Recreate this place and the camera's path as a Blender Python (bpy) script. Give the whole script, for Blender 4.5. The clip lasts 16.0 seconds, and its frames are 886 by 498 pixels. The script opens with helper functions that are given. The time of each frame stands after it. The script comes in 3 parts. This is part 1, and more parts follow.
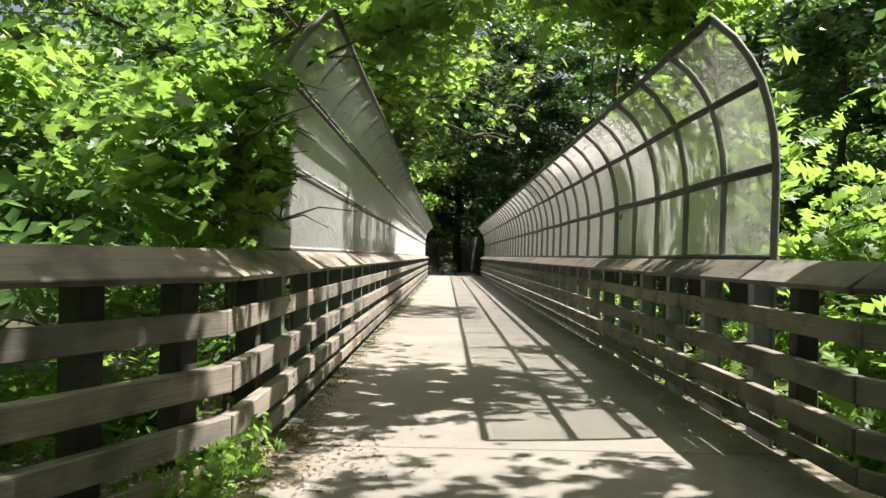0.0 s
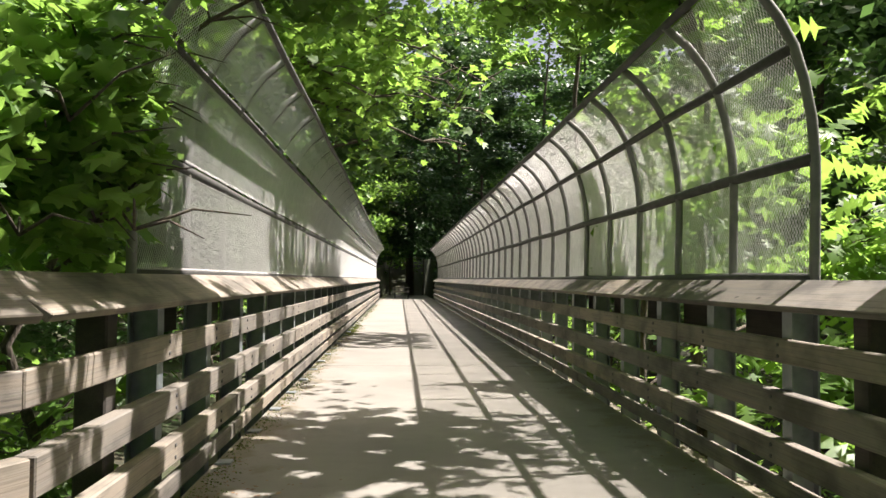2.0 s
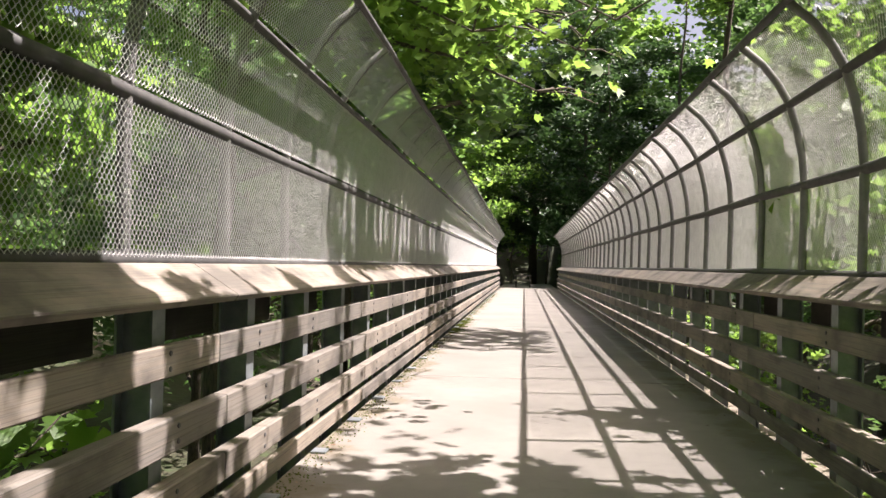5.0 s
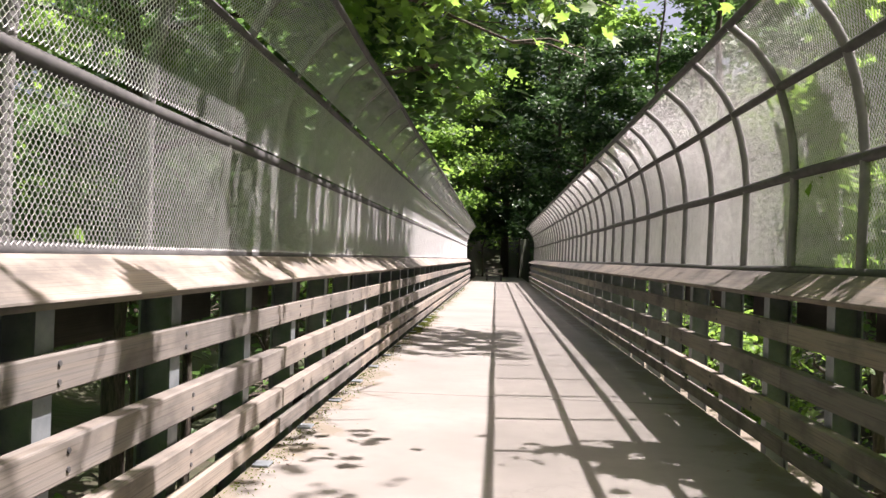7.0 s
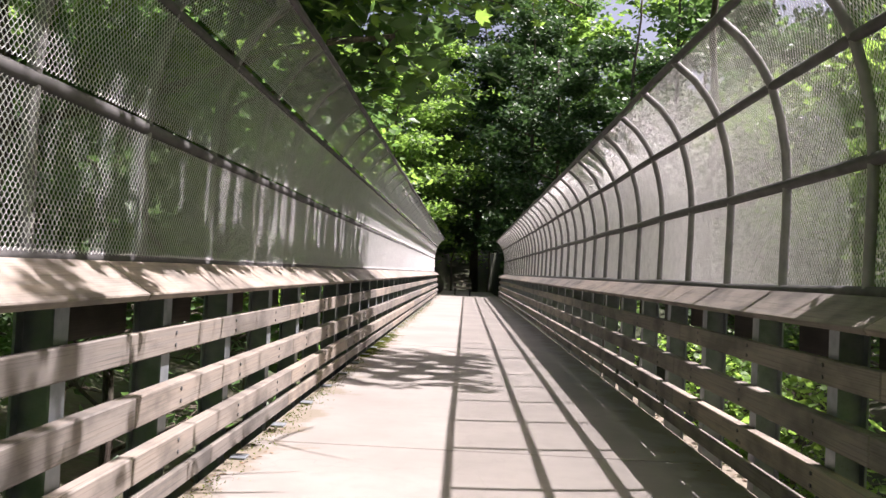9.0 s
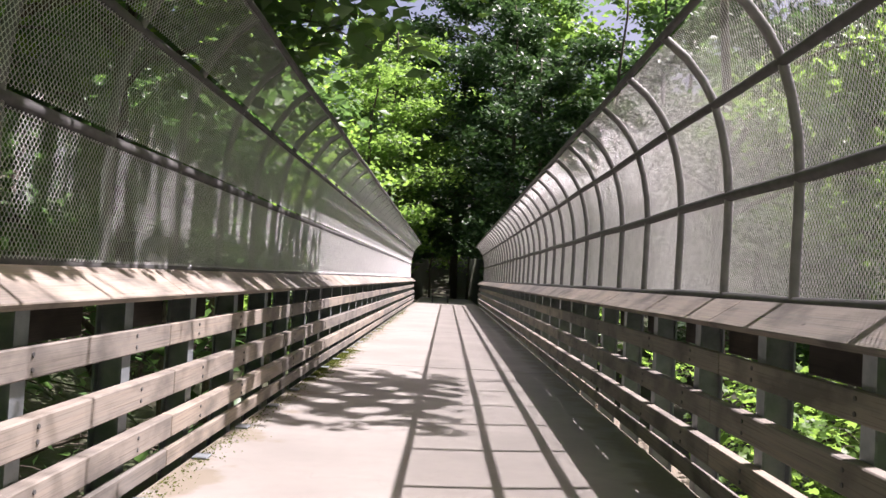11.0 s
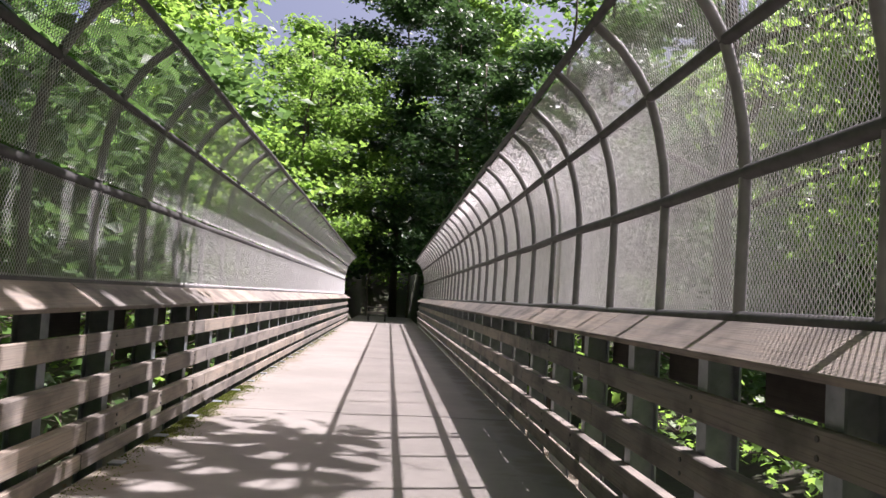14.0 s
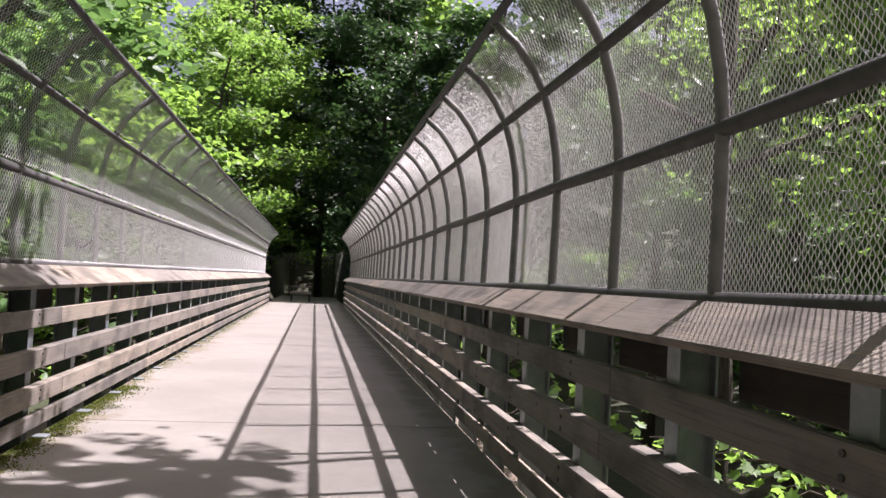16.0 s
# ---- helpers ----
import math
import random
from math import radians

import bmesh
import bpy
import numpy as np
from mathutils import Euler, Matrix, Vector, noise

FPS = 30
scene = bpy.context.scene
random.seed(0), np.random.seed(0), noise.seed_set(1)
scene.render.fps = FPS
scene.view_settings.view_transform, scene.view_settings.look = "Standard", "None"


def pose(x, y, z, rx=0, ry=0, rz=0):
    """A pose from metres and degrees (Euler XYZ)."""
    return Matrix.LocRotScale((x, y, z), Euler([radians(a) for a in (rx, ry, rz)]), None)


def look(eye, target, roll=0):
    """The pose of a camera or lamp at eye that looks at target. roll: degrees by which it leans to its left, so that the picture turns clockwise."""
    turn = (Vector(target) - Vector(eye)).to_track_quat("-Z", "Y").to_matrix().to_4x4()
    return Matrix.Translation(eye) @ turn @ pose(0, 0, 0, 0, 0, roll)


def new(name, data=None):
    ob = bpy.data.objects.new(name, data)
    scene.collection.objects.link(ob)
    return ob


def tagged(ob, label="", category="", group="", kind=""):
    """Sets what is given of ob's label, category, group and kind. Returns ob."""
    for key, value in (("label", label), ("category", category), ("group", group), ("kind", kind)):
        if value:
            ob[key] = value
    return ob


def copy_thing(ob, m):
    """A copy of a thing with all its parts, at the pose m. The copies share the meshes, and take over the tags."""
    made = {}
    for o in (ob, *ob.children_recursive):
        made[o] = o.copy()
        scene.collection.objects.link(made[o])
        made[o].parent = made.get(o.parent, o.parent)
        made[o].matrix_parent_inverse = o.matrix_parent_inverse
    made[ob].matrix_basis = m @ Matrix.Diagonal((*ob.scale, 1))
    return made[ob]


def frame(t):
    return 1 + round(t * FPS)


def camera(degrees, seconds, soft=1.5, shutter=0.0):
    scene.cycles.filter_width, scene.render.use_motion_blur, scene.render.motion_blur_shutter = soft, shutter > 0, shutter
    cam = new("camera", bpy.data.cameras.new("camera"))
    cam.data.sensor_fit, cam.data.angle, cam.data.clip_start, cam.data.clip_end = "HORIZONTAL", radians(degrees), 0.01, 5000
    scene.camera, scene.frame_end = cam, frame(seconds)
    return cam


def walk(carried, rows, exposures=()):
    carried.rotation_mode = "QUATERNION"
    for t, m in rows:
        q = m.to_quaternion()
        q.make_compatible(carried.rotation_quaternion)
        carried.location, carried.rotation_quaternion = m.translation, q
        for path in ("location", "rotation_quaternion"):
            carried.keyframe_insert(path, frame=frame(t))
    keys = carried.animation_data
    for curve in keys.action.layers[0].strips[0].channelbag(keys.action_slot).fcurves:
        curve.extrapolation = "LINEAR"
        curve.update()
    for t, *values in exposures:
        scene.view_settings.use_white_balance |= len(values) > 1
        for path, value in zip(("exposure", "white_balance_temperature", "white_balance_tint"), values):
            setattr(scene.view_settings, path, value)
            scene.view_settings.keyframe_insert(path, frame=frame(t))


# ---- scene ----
cam = camera(56.5, 16.0)
# seconds, place, yaw, pitch, roll
PATH = [
    (0.0, -0.565, -0.000, 1.336, 0.23, 0.49, 1.12),
    (0.5, -0.600, 0.344, 1.355, -1.45, 1.60, 0.31),
    (1.0, -0.509, 0.796, 1.363, -6.82, 2.38, 1.14),
    (1.5, -0.465, 1.232, 1.351, -8.55, 2.67, 1.14),
    (2.0, -0.477, 1.676, 1.338, -3.00, 2.11, 0.55),
    (2.5, -0.428, 2.124, 1.341, 1.41, 1.34, 0.55),
    (3.0, -0.412, 2.567, 1.349, 2.69, 1.14, 0.46),
    (3.5, -0.372, 3.021, 1.361, 4.62, 1.27, 0.23),
    (4.0, -0.312, 3.427, 1.376, 5.38, 1.04, 0.97),
    (6.5, -0.258, 5.668, 1.377, 5.62, 1.17, 1.41),
    (7.0, -0.248, 6.107, 1.388, 3.69, 0.58, 1.80),
    (7.5, -0.253, 6.559, 1.390, 2.24, 0.72, 1.02),
    (8.0, -0.226, 7.030, 1.391, 2.35, 1.91, 1.57),
    (8.5, -0.225, 7.514, 1.386, 1.56, 2.33, 2.31),
    (9.0, -0.189, 8.024, 1.378, 1.64, 1.58, 2.70),
    (11.5, 0.024, 10.783, 1.394, -0.11, 2.39, 3.38),
    (12.0, 0.055, 11.317, 1.398, -0.42, 3.05, 3.71),
    (12.5, 0.117, 11.852, 1.404, -0.77, 4.55, 2.40),
    (13.0, 0.167, 12.390, 1.396, -0.37, 5.17, 2.79),
    (13.5, 0.193, 12.913, 1.389, -1.47, 4.05, 3.19),
    (14.0, 0.262, 13.444, 1.381, -3.56, 3.50, 3.21),
    (14.5, 0.304, 13.954, 1.385, -6.58, 3.97, 3.19),
    (15.0, 0.337, 14.457, 1.383, -7.13, 3.58, 3.32),
    (15.5, 0.345, 14.941, 1.380, -6.84, 2.88, 3.83),
    (16.0, 0.338, 15.423, 1.379, -8.73, 2.29, 2.89),
]


def row_pose(x, y, z, yaw, pitch, roll):
    a, b = radians(yaw), radians(pitch)
    way = Vector((-math.sin(a) * math.cos(b), math.cos(a) * math.cos(b), math.sin(b)))
    return look((x, y, z), Vector((x, y, z)) + way, roll)


EXPOSURES = [(0.0, 1.7, 6600, 12), (3.5, 1.84, 6600, 20), (7.0, 1.8, 6400, 26), (12.0, 1.66, 6200, 29), (16.0, 1.5, 6150, 29)]
walk(cam, [(t, row_pose(*r)) for t, *r in PATH], EXPOSURES)

# ---- light ----
SUN = Vector((0.537, 0.154, 1.0)).normalized()
world = bpy.data.worlds.new("world")
scene.world = world
world.use_nodes = True
wn = world.node_tree.nodes
sky = wn.new("ShaderNodeTexSky")
sky.sky_type = "NISHITA"
sky.sun_disc = False
sky.dust_density = 9.0
sky.ozone_density = 0.4
sky.sun_elevation = math.asin(SUN.z)
sky.sun_rotation = math.atan2(SUN.x, SUN.y)
wn["Background"].inputs["Strength"].default_value = 0.06
world.node_tree.links.new(sky.outputs["Color"], wn["Background"].inputs["Color"])
sun_data = bpy.data.lights.new("sun", "SUN")
sun_data.energy = 5.0
sun_data.angle = radians(0.55)
sun_data.color = (1.0, 0.96, 0.9)
sun = new("sun", sun_data)
sun.matrix_world = look(SUN * 60, (0, 0, 0))


# ---- materials ----
class Mat:
    """Small builder round a node material."""

    def __init__(self, name, rough=0.8, metal=0.0, spec=0.4):
        self.m = bpy.data.materials.new(name)
        self.m.use_nodes = True
        self.n, self.l = self.m.node_tree.nodes, self.m.node_tree.links
        self.b = self.n["Principled BSDF"]
        self.b.inputs["Roughness"].default_value = rough
        self.b.inputs["Metallic"].default_value = metal
        self.b.inputs["Specular IOR Level"].default_value = spec
        self.tc = self.n.new("ShaderNodeTexCoord")

    def noise(self, scale, detail=4.0, stretch=None, coord="Object", rough=0.55):
        n = self.n.new("ShaderNodeTexNoise")
        n.inputs["Scale"].default_value = scale
        n.inputs["Detail"].default_value = detail
        n.inputs["Roughness"].default_value = rough
        src = self.tc.outputs[coord]
        if stretch:
            mp = self.n.new("ShaderNodeMapping")
            mp.inputs["Scale"].default_value = stretch
            self.l.new(src, mp.inputs["Vector"])
            src = mp.outputs["Vector"]
        self.l.new(src, n.inputs["Vector"])
        return n.outputs["Fac"]

    def geo_noise(self, scale, detail=4.0, stretch=None, rough=0.55):
        n = self.n.new("ShaderNodeTexNoise")
        n.inputs["Scale"].default_value = scale
        n.inputs["Detail"].default_value = detail
        n.inputs["Roughness"].default_value = rough
        g = self.n.new("ShaderNodeNewGeometry")
        src = g.outputs["Position"]
        if stretch:
            mp = self.n.new("ShaderNodeMapping")
            mp.inputs["Scale"].default_value = stretch
            self.l.new(src, mp.inputs["Vector"])
            src = mp.outputs["Vector"]
        self.l.new(src, n.inputs["Vector"])
        return n.outputs["Fac"]

    def ramp(self, fac, *stops):
        r = self.n.new("ShaderNodeValToRGB")
        e = r.color_ramp.elements
        while len(e) < len(stops):
            e.new(0.5)
        for el, (p, c) in zip(e, stops):
            el.position, el.color = p, (*c, 1) if len(c) == 3 else c
        self.l.new(fac, r.inputs["Fac"])
        return r.outputs["Color"]

    def mix(self, fac, a, b, mode="MIX"):
        x = self.n.new("ShaderNodeMix")
        x.data_type, x.blend_type = "RGBA", mode
        for sock, v in ((x.inputs[0], fac), (x.inputs[6], a), (x.inputs[7], b)):
            if isinstance(v, (int, float)):
                sock.default_value = v
            elif isinstance(v, tuple):
                sock.default_value = (*v, 1)
            else:
                self.l.new(v, sock)
        return x.outputs[2]

    def random(self):
        return self.n.new("ShaderNodeObjectInfo").outputs["Random"]

    def island(self):
        return self.n.new("ShaderNodeNewGeometry").outputs["Random Per Island"]

    def color(self, c):
        if isinstance(c, tuple):
            self.b.inputs["Base Color"].default_value = (*c, 1)
        else:
            self.l.new(c, self.b.inputs["Base Color"])

    def bump(self, fac, strength=0.3, dist=0.01):
        bp = self.n.new("ShaderNodeBump")
        bp.inputs["Strength"].default_value = strength
        bp.inputs["Distance"].default_value = dist
        self.l.new(fac, bp.inputs["Height"])
        self.l.new(bp.outputs["Normal"], self.b.inputs["Normal"])


def leaf_material(name, dark, light, glow, through_light=0.5, rough=0.45, spec=0.35):
    """Leaf: diffuse with a glossy coat, and light passing through the blade."""
    k = Mat(name, rough=rough, spec=spec)
    isl = k.island()
    c = k.ramp(isl, (0.0, dark), (1.0, light))
    big = k.geo_noise(0.35, 2.0)
    c = k.mix(k.ramp(big, (0.35, (0, 0, 0)), (0.7, (1, 1, 1))), c, light)
    k.color(c)
    t = k.n.new("ShaderNodeBsdfTranslucent")
    tcol = k.mix(0.5, c, glow)
    k.l.new(tcol, t.inputs["Color"])
    s = k.n.new("ShaderNodeMixShader")
    s.inputs[0].default_value = through_light
    k.l.new(k.b.outputs[0], s.inputs[1])
    k.l.new(t.outputs[0], s.inputs[2])
    k.l.new(s.outputs[0], k.n["Material Output"].inputs["Surface"])
    return k.m


def concrete_material():
    k = Mat("concrete", rough=0.85)
    a, b, c = k.geo_noise(0.7, 5), k.geo_noise(6, 6), k.geo_noise(90, 3)
    base = k.ramp(a, (0.3, (0.152, 0.142, 0.123)), (0.7, (0.203, 0.19, 0.165)))
    base = k.mix(k.ramp(b, (0.45, (0, 0, 0)), (0.75, (0.45, 0.45, 0.45))), base, (0.145, 0.134, 0.116))
    base = k.mix(k.ramp(c, (0.55, (0, 0, 0)), (0.8, (0.35, 0.35, 0.35))), base, (0.135, 0.124, 0.112))
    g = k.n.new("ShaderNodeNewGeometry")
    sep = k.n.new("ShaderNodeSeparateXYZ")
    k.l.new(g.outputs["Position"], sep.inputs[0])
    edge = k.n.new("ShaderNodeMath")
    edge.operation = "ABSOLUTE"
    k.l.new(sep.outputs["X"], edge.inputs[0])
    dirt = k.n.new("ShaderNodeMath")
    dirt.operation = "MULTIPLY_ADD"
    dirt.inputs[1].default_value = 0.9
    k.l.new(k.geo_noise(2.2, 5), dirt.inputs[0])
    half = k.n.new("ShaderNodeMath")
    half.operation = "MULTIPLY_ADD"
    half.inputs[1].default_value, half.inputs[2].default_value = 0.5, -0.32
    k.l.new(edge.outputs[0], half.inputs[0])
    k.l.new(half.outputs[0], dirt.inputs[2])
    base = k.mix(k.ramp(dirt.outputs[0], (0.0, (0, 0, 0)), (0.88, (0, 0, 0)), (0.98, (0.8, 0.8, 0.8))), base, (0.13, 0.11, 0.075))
    crack = k.n.new("ShaderNodeTexVoronoi")
    crack.feature = "DISTANCE_TO_EDGE"
    crack.inputs["Scale"].default_value = 0.42
    warp = k.n.new("ShaderNodeVectorMath")
    warp.operation = "ADD"
    wob = k.n.new("ShaderNodeTexNoise")
    wob.inputs["Scale"].default_value = 2.5
    k.l.new(g.outputs["Position"], wob.inputs["Vector"])
    k.l.new(g.outputs["Position"], warp.inputs[0])
    k.l.new(wob.outputs["Color"], warp.inputs[1])
    k.l.new(warp.outputs[0], crack.inputs["Vector"])
    base = k.mix(k.ramp(crack.outputs["Distance"], (0.0, (0.3, 0.3, 0.3)), (0.005, (0, 0, 0))), base, (0.12, 0.105, 0.09))
    k.color(base)
    k.bump(c, 0.25, 0.004)
    return k.m


def wood_material(name, grey, brown, dark):
    k = Mat(name, rough=0.82)
    grain = k.noise(6, 5, (7, 0.12, 7))
    fine = k.noise(16, 4, (9, 0.09, 9))
    blot = k.geo_noise(1.3, 5)
    wear_and_shade = k.geo_noise(3.6, 6, (1, 0.55, 1))
    base = k.ramp(grain, (0.3, grey), (0.7, brown))
    base = k.mix(k.ramp(blot, (0.4, (0, 0, 0)), (0.75, (0.6, 0.6, 0.6))), base, grey)
    # dark weathering blotches, deepened so the colour also holds leaf shadows
    base = k.mix(k.ramp(wear_and_shade, (0.46, (0, 0, 0)), (0.66, (0.8, 0.8, 0.8))), base, tuple(0.33 * v for v in grey))
    base = k.mix(k.ramp(fine, (0.5, (0, 0, 0)), (0.7, (0.65, 0.65, 0.65))), base, dark)
    knot = k.n.new("ShaderNodeTexVoronoi")
    knot.inputs["Scale"].default_value = 2.2
    mp = k.n.new("ShaderNodeMapping")
    mp.inputs["Scale"].default_value = (1.5, 0.8, 2.0)
    k.l.new(k.tc.outputs["Object"], mp.inputs["Vector"])
    add = k.n.new("ShaderNodeVectorMath")
    k.l.new(mp.outputs["Vector"], add.inputs[0])
    comb = k.n.new("ShaderNodeCombineXYZ")
    mul = k.n.new("ShaderNodeMath")
    mul.operation = "MULTIPLY"
    mul.inputs[1].default_value = 40.0
    k.l.new(k.random(), mul.inputs[0])
    k.l.new(mul.outputs[0], comb.inputs[1])
    k.l.new(comb.outputs[0], add.inputs[1])
    k.l.new(add.outputs[0], knot.inputs["Vector"])
    base = k.mix(k.ramp(knot.outputs["Distance"], (0.035, (0.85, 0.85, 0.85)), (0.06, (0, 0, 0))), base, dark)
    tint = k.ramp(k.random(), (0.0, (0.72, 0.72, 0.72)), (0.5, (0.98, 0.95, 0.92)), (1.0, (1.22, 1.14, 1.04)))
    base = k.mix(1.0, base, tint, "MULTIPLY")
    k.color(base)
    k.bump(fine, 0.3, 0.003)
    return k.m


def steel_material(name, lo, hi, rough=0.5, metal=0.6):
    k = Mat(name, rough=rough, metal=metal)
    a, b = k.geo_noise(9, 5), k.geo_noise(60, 3)
    c = k.ramp(a, (0.3, lo), (0.7, hi))
    c = k.mix(k.ramp(b, (0.6, (0, 0, 0)), (0.8, (0.4, 0.4, 0.4))), c, (0.13, 0.1, 0.08))
    k.color(c)
    k.bump(b, 0.15, 0.002)
    return k.m


def ground_material():
    k = Mat("forest_ground", rough=0.95)
    a, b, c = k.geo_noise(0.25, 5), k.geo_noise(2.5, 6), k.geo_noise(30, 4)
    base = k.ramp(b, (0.3, (0.018, 0.022, 0.01)), (0.5, (0.036, 0.03, 0.018)), (0.7, (0.03, 0.05, 0.014)))
    base = k.mix(k.ramp(a, (0.4, (0, 0, 0)), (0.65, (0.8, 0.8, 0.8))), base, (0.025, 0.042, 0.012))
    base = k.mix(k.ramp(c, (0.5, (0, 0, 0)), (0.7, (0.5, 0.5, 0.5))), base, (0.05, 0.04, 0.025))
    k.color(base)
    k.bump(b, 0.8, 0.08)
    return k.m


def bark_material():
    k = Mat("bark", rough=0.95)
    a, b = k.noise(14, 6, (3, 3, 0.5)), k.geo_noise(3, 4)
    c = k.ramp(a, (0.3, (0.035, 0.028, 0.02)), (0.7, (0.13, 0.105, 0.08)))
    c = k.mix(k.ramp(b, (0.5, (0, 0, 0)), (0.75, (0.5, 0.5, 0.5))), c, (0.07, 0.085, 0.05))
    k.color(c)
    k.bump(a, 0.8, 0.03)
    return k.m


CONCRETE = concrete_material()
WOOD = wood_material("weathered_wood", (0.18, 0.17, 0.152), (0.225, 0.195, 0.158), (0.058, 0.051, 0.044))
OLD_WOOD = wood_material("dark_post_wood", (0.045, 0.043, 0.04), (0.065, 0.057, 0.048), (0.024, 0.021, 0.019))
STEEL = steel_material("galvanised_steel", (0.17, 0.195, 0.205), (0.27, 0.3, 0.31))
# dull steel, coloured darker to take in the fence pipes' shade and shadow band
PIPE = steel_material("dull_shade_toned_steel", (0.05, 0.049, 0.047), (0.085, 0.083, 0.08), 0.7, 0.1)
ARCH = steel_material("worn_steel_arch", (0.15, 0.147, 0.142), (0.22, 0.215, 0.205), 0.6, 0.2)
WIRE = steel_material("galvanised_wire", (0.7, 0.695, 0.68), (0.84, 0.83, 0.815), 0.5, 0.2)
GROUND = ground_material()
BARK = bark_material()
LEAF = leaf_material("leaf_green", (0.045, 0.105, 0.02), (0.1, 0.19, 0.04), (0.36, 0.6, 0.1), 0.54)
LEAF_BRIGHT = leaf_material("leaf_bright", (0.06, 0.135, 0.022), (0.115, 0.215, 0.042), (0.39, 0.63, 0.1), 0.58)
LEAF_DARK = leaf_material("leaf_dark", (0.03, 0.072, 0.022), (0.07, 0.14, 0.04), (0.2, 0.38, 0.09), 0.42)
# darkened leaf copy: the backlit shade is put into its colour
LEAF_PAINTED_SHADE = leaf_material("leaf_painted_shade", (0.022, 0.055, 0.02), (0.048, 0.1, 0.034), (0.1, 0.2, 0.05), 0.25)


# ---- building helpers ----
def part(name, bm, material, parent, label=""):
    me = bpy.data.meshes.new(name)
    bm.to_mesh(me)
    bm.free()
    return part_mesh(name, me, material, parent, label)


def part_mesh(name, me, material, parent, label=""):
    if material and not me.materials:
        me.materials.append(material)
    ob = new(name, me)
    ob.parent = parent
    return tagged(ob, label)


def shared(name, me, parent, m, label=""):
    ob = new(name, me)
    ob.parent = parent
    ob.matrix_local = m
    return tagged(ob, label)


def thing(name, label, category, group="", kind="", at=(0, 0, 0)):
    ob = new(name)
    ob.empty_display_size = 0.2
    ob.location = at
    return tagged(ob, label, category, group, kind)


def smooth(me, on=True):
    me.polygons.foreach_set("use_smooth", [on] * len(me.polygons))
    return me


def box_mesh(name, sx, sy, sz, bevel=0.006, material=None, segments=1):
    bm = bmesh.new()
    bmesh.ops.create_cube(bm, size=1.0, matrix=Matrix.Diagonal((sx, sy, sz, 1)))
    bmesh.ops.bevel(bm, geom=bm.edges[:], offset=bevel, segments=segments, affect="EDGES", profile=0.6)
    me = bpy.data.meshes.new(name)
    bm.to_mesh(me)
    bm.free()
    if material:
        me.materials.append(material)
    return me


def data_mesh(name, verts, faces, material, flat=False):
    me = bpy.data.meshes.new(name)
    me.from_pydata(verts, [], faces)
    me.materials.append(material)
    if not flat:
        smooth(me)
    return me


def tube(verts, faces, pts, radii, n=7, caps=True):
    """Adds a tapered tube along pts."""
    base = len(verts)
    pts = [Vector(p) for p in pts]
    for i, p in enumerate(pts):
        d = (pts[min(i + 1, len(pts) - 1)] - pts[max(i - 1, 0)]).normalized()
        side = d.cross(Vector((0.31, 0.93, 0.17))).normalized()
        up = side.cross(d)
        for j in range(n):
            a = 2 * math.pi * j / n
            verts.append(tuple(p + radii[i] * (math.cos(a) * side + math.sin(a) * up)))
    for i in range(len(pts) - 1):
        for j in range(n):
            a, b = base + i * n + j, base + i * n + (j + 1) % n
            faces.append((a, b, b + n, a + n))
    if caps:
        faces.append(tuple(base + j for j in reversed(range(n))))
        faces.append(tuple(base + (len(pts) - 1) * n + j for j in range(n)))


def tube_mesh(name, pts, radii, material, n=8):
    v, f = [], []
    tube(v, f, pts, radii, n)
    return data_mesh(name, v, f, material)


# ---- plan ----
BAY = 1.2192
FENCE_Y = 6.52
BAYS = 40
END_Y = FENCE_Y + BAYS * BAY
RAIL_Y = FENCE_Y - 1.5 * BAY
SIDES = ((1, "east"), (-1, "west"))


# ---- ground ----
def ground_height(x, y):
    far = max(0.0, abs(x) - 2.6)
    gap = min(max((y - 1.5) / 7.0, 0), 1) * min(max((62.0 - y) / 6.0, 0), 1)
    gap = gap * gap * (3 - 2 * gap)
    ravine = -0.30 - 5.2 * gap * math.exp(-((x / 26.0) ** 2))
    bank = -0.9 * min(far / 2.5, 1.0) * (1 - gap)
    rise = 0.22 * max(0.0, far - 12.0) + 0.25 * max(0.0, y - 66.0) + 0.12 * max(0.0, -10.0 - y)
    rise = 26.0 * (1 - math.exp(-rise / 26.0))
    n = noise.noise((x * 0.15, y * 0.15, 0.0)) * 0.5 + noise.noise((x * 0.6, y * 0.6, 3.0)) * 0.12
    edge = min(far / 1.5, 1.0)
    path = 1.0 if (abs(x) < 2.6 and gap < 0.05) else 0.0
    z = ravine + bank + rise * (0.0 if path else 1.0) + n * edge
    if abs(x) < 2.6 and y > 62:
        z = -0.3 + 0.3 * max(0.0, y - 92.0)
    return z


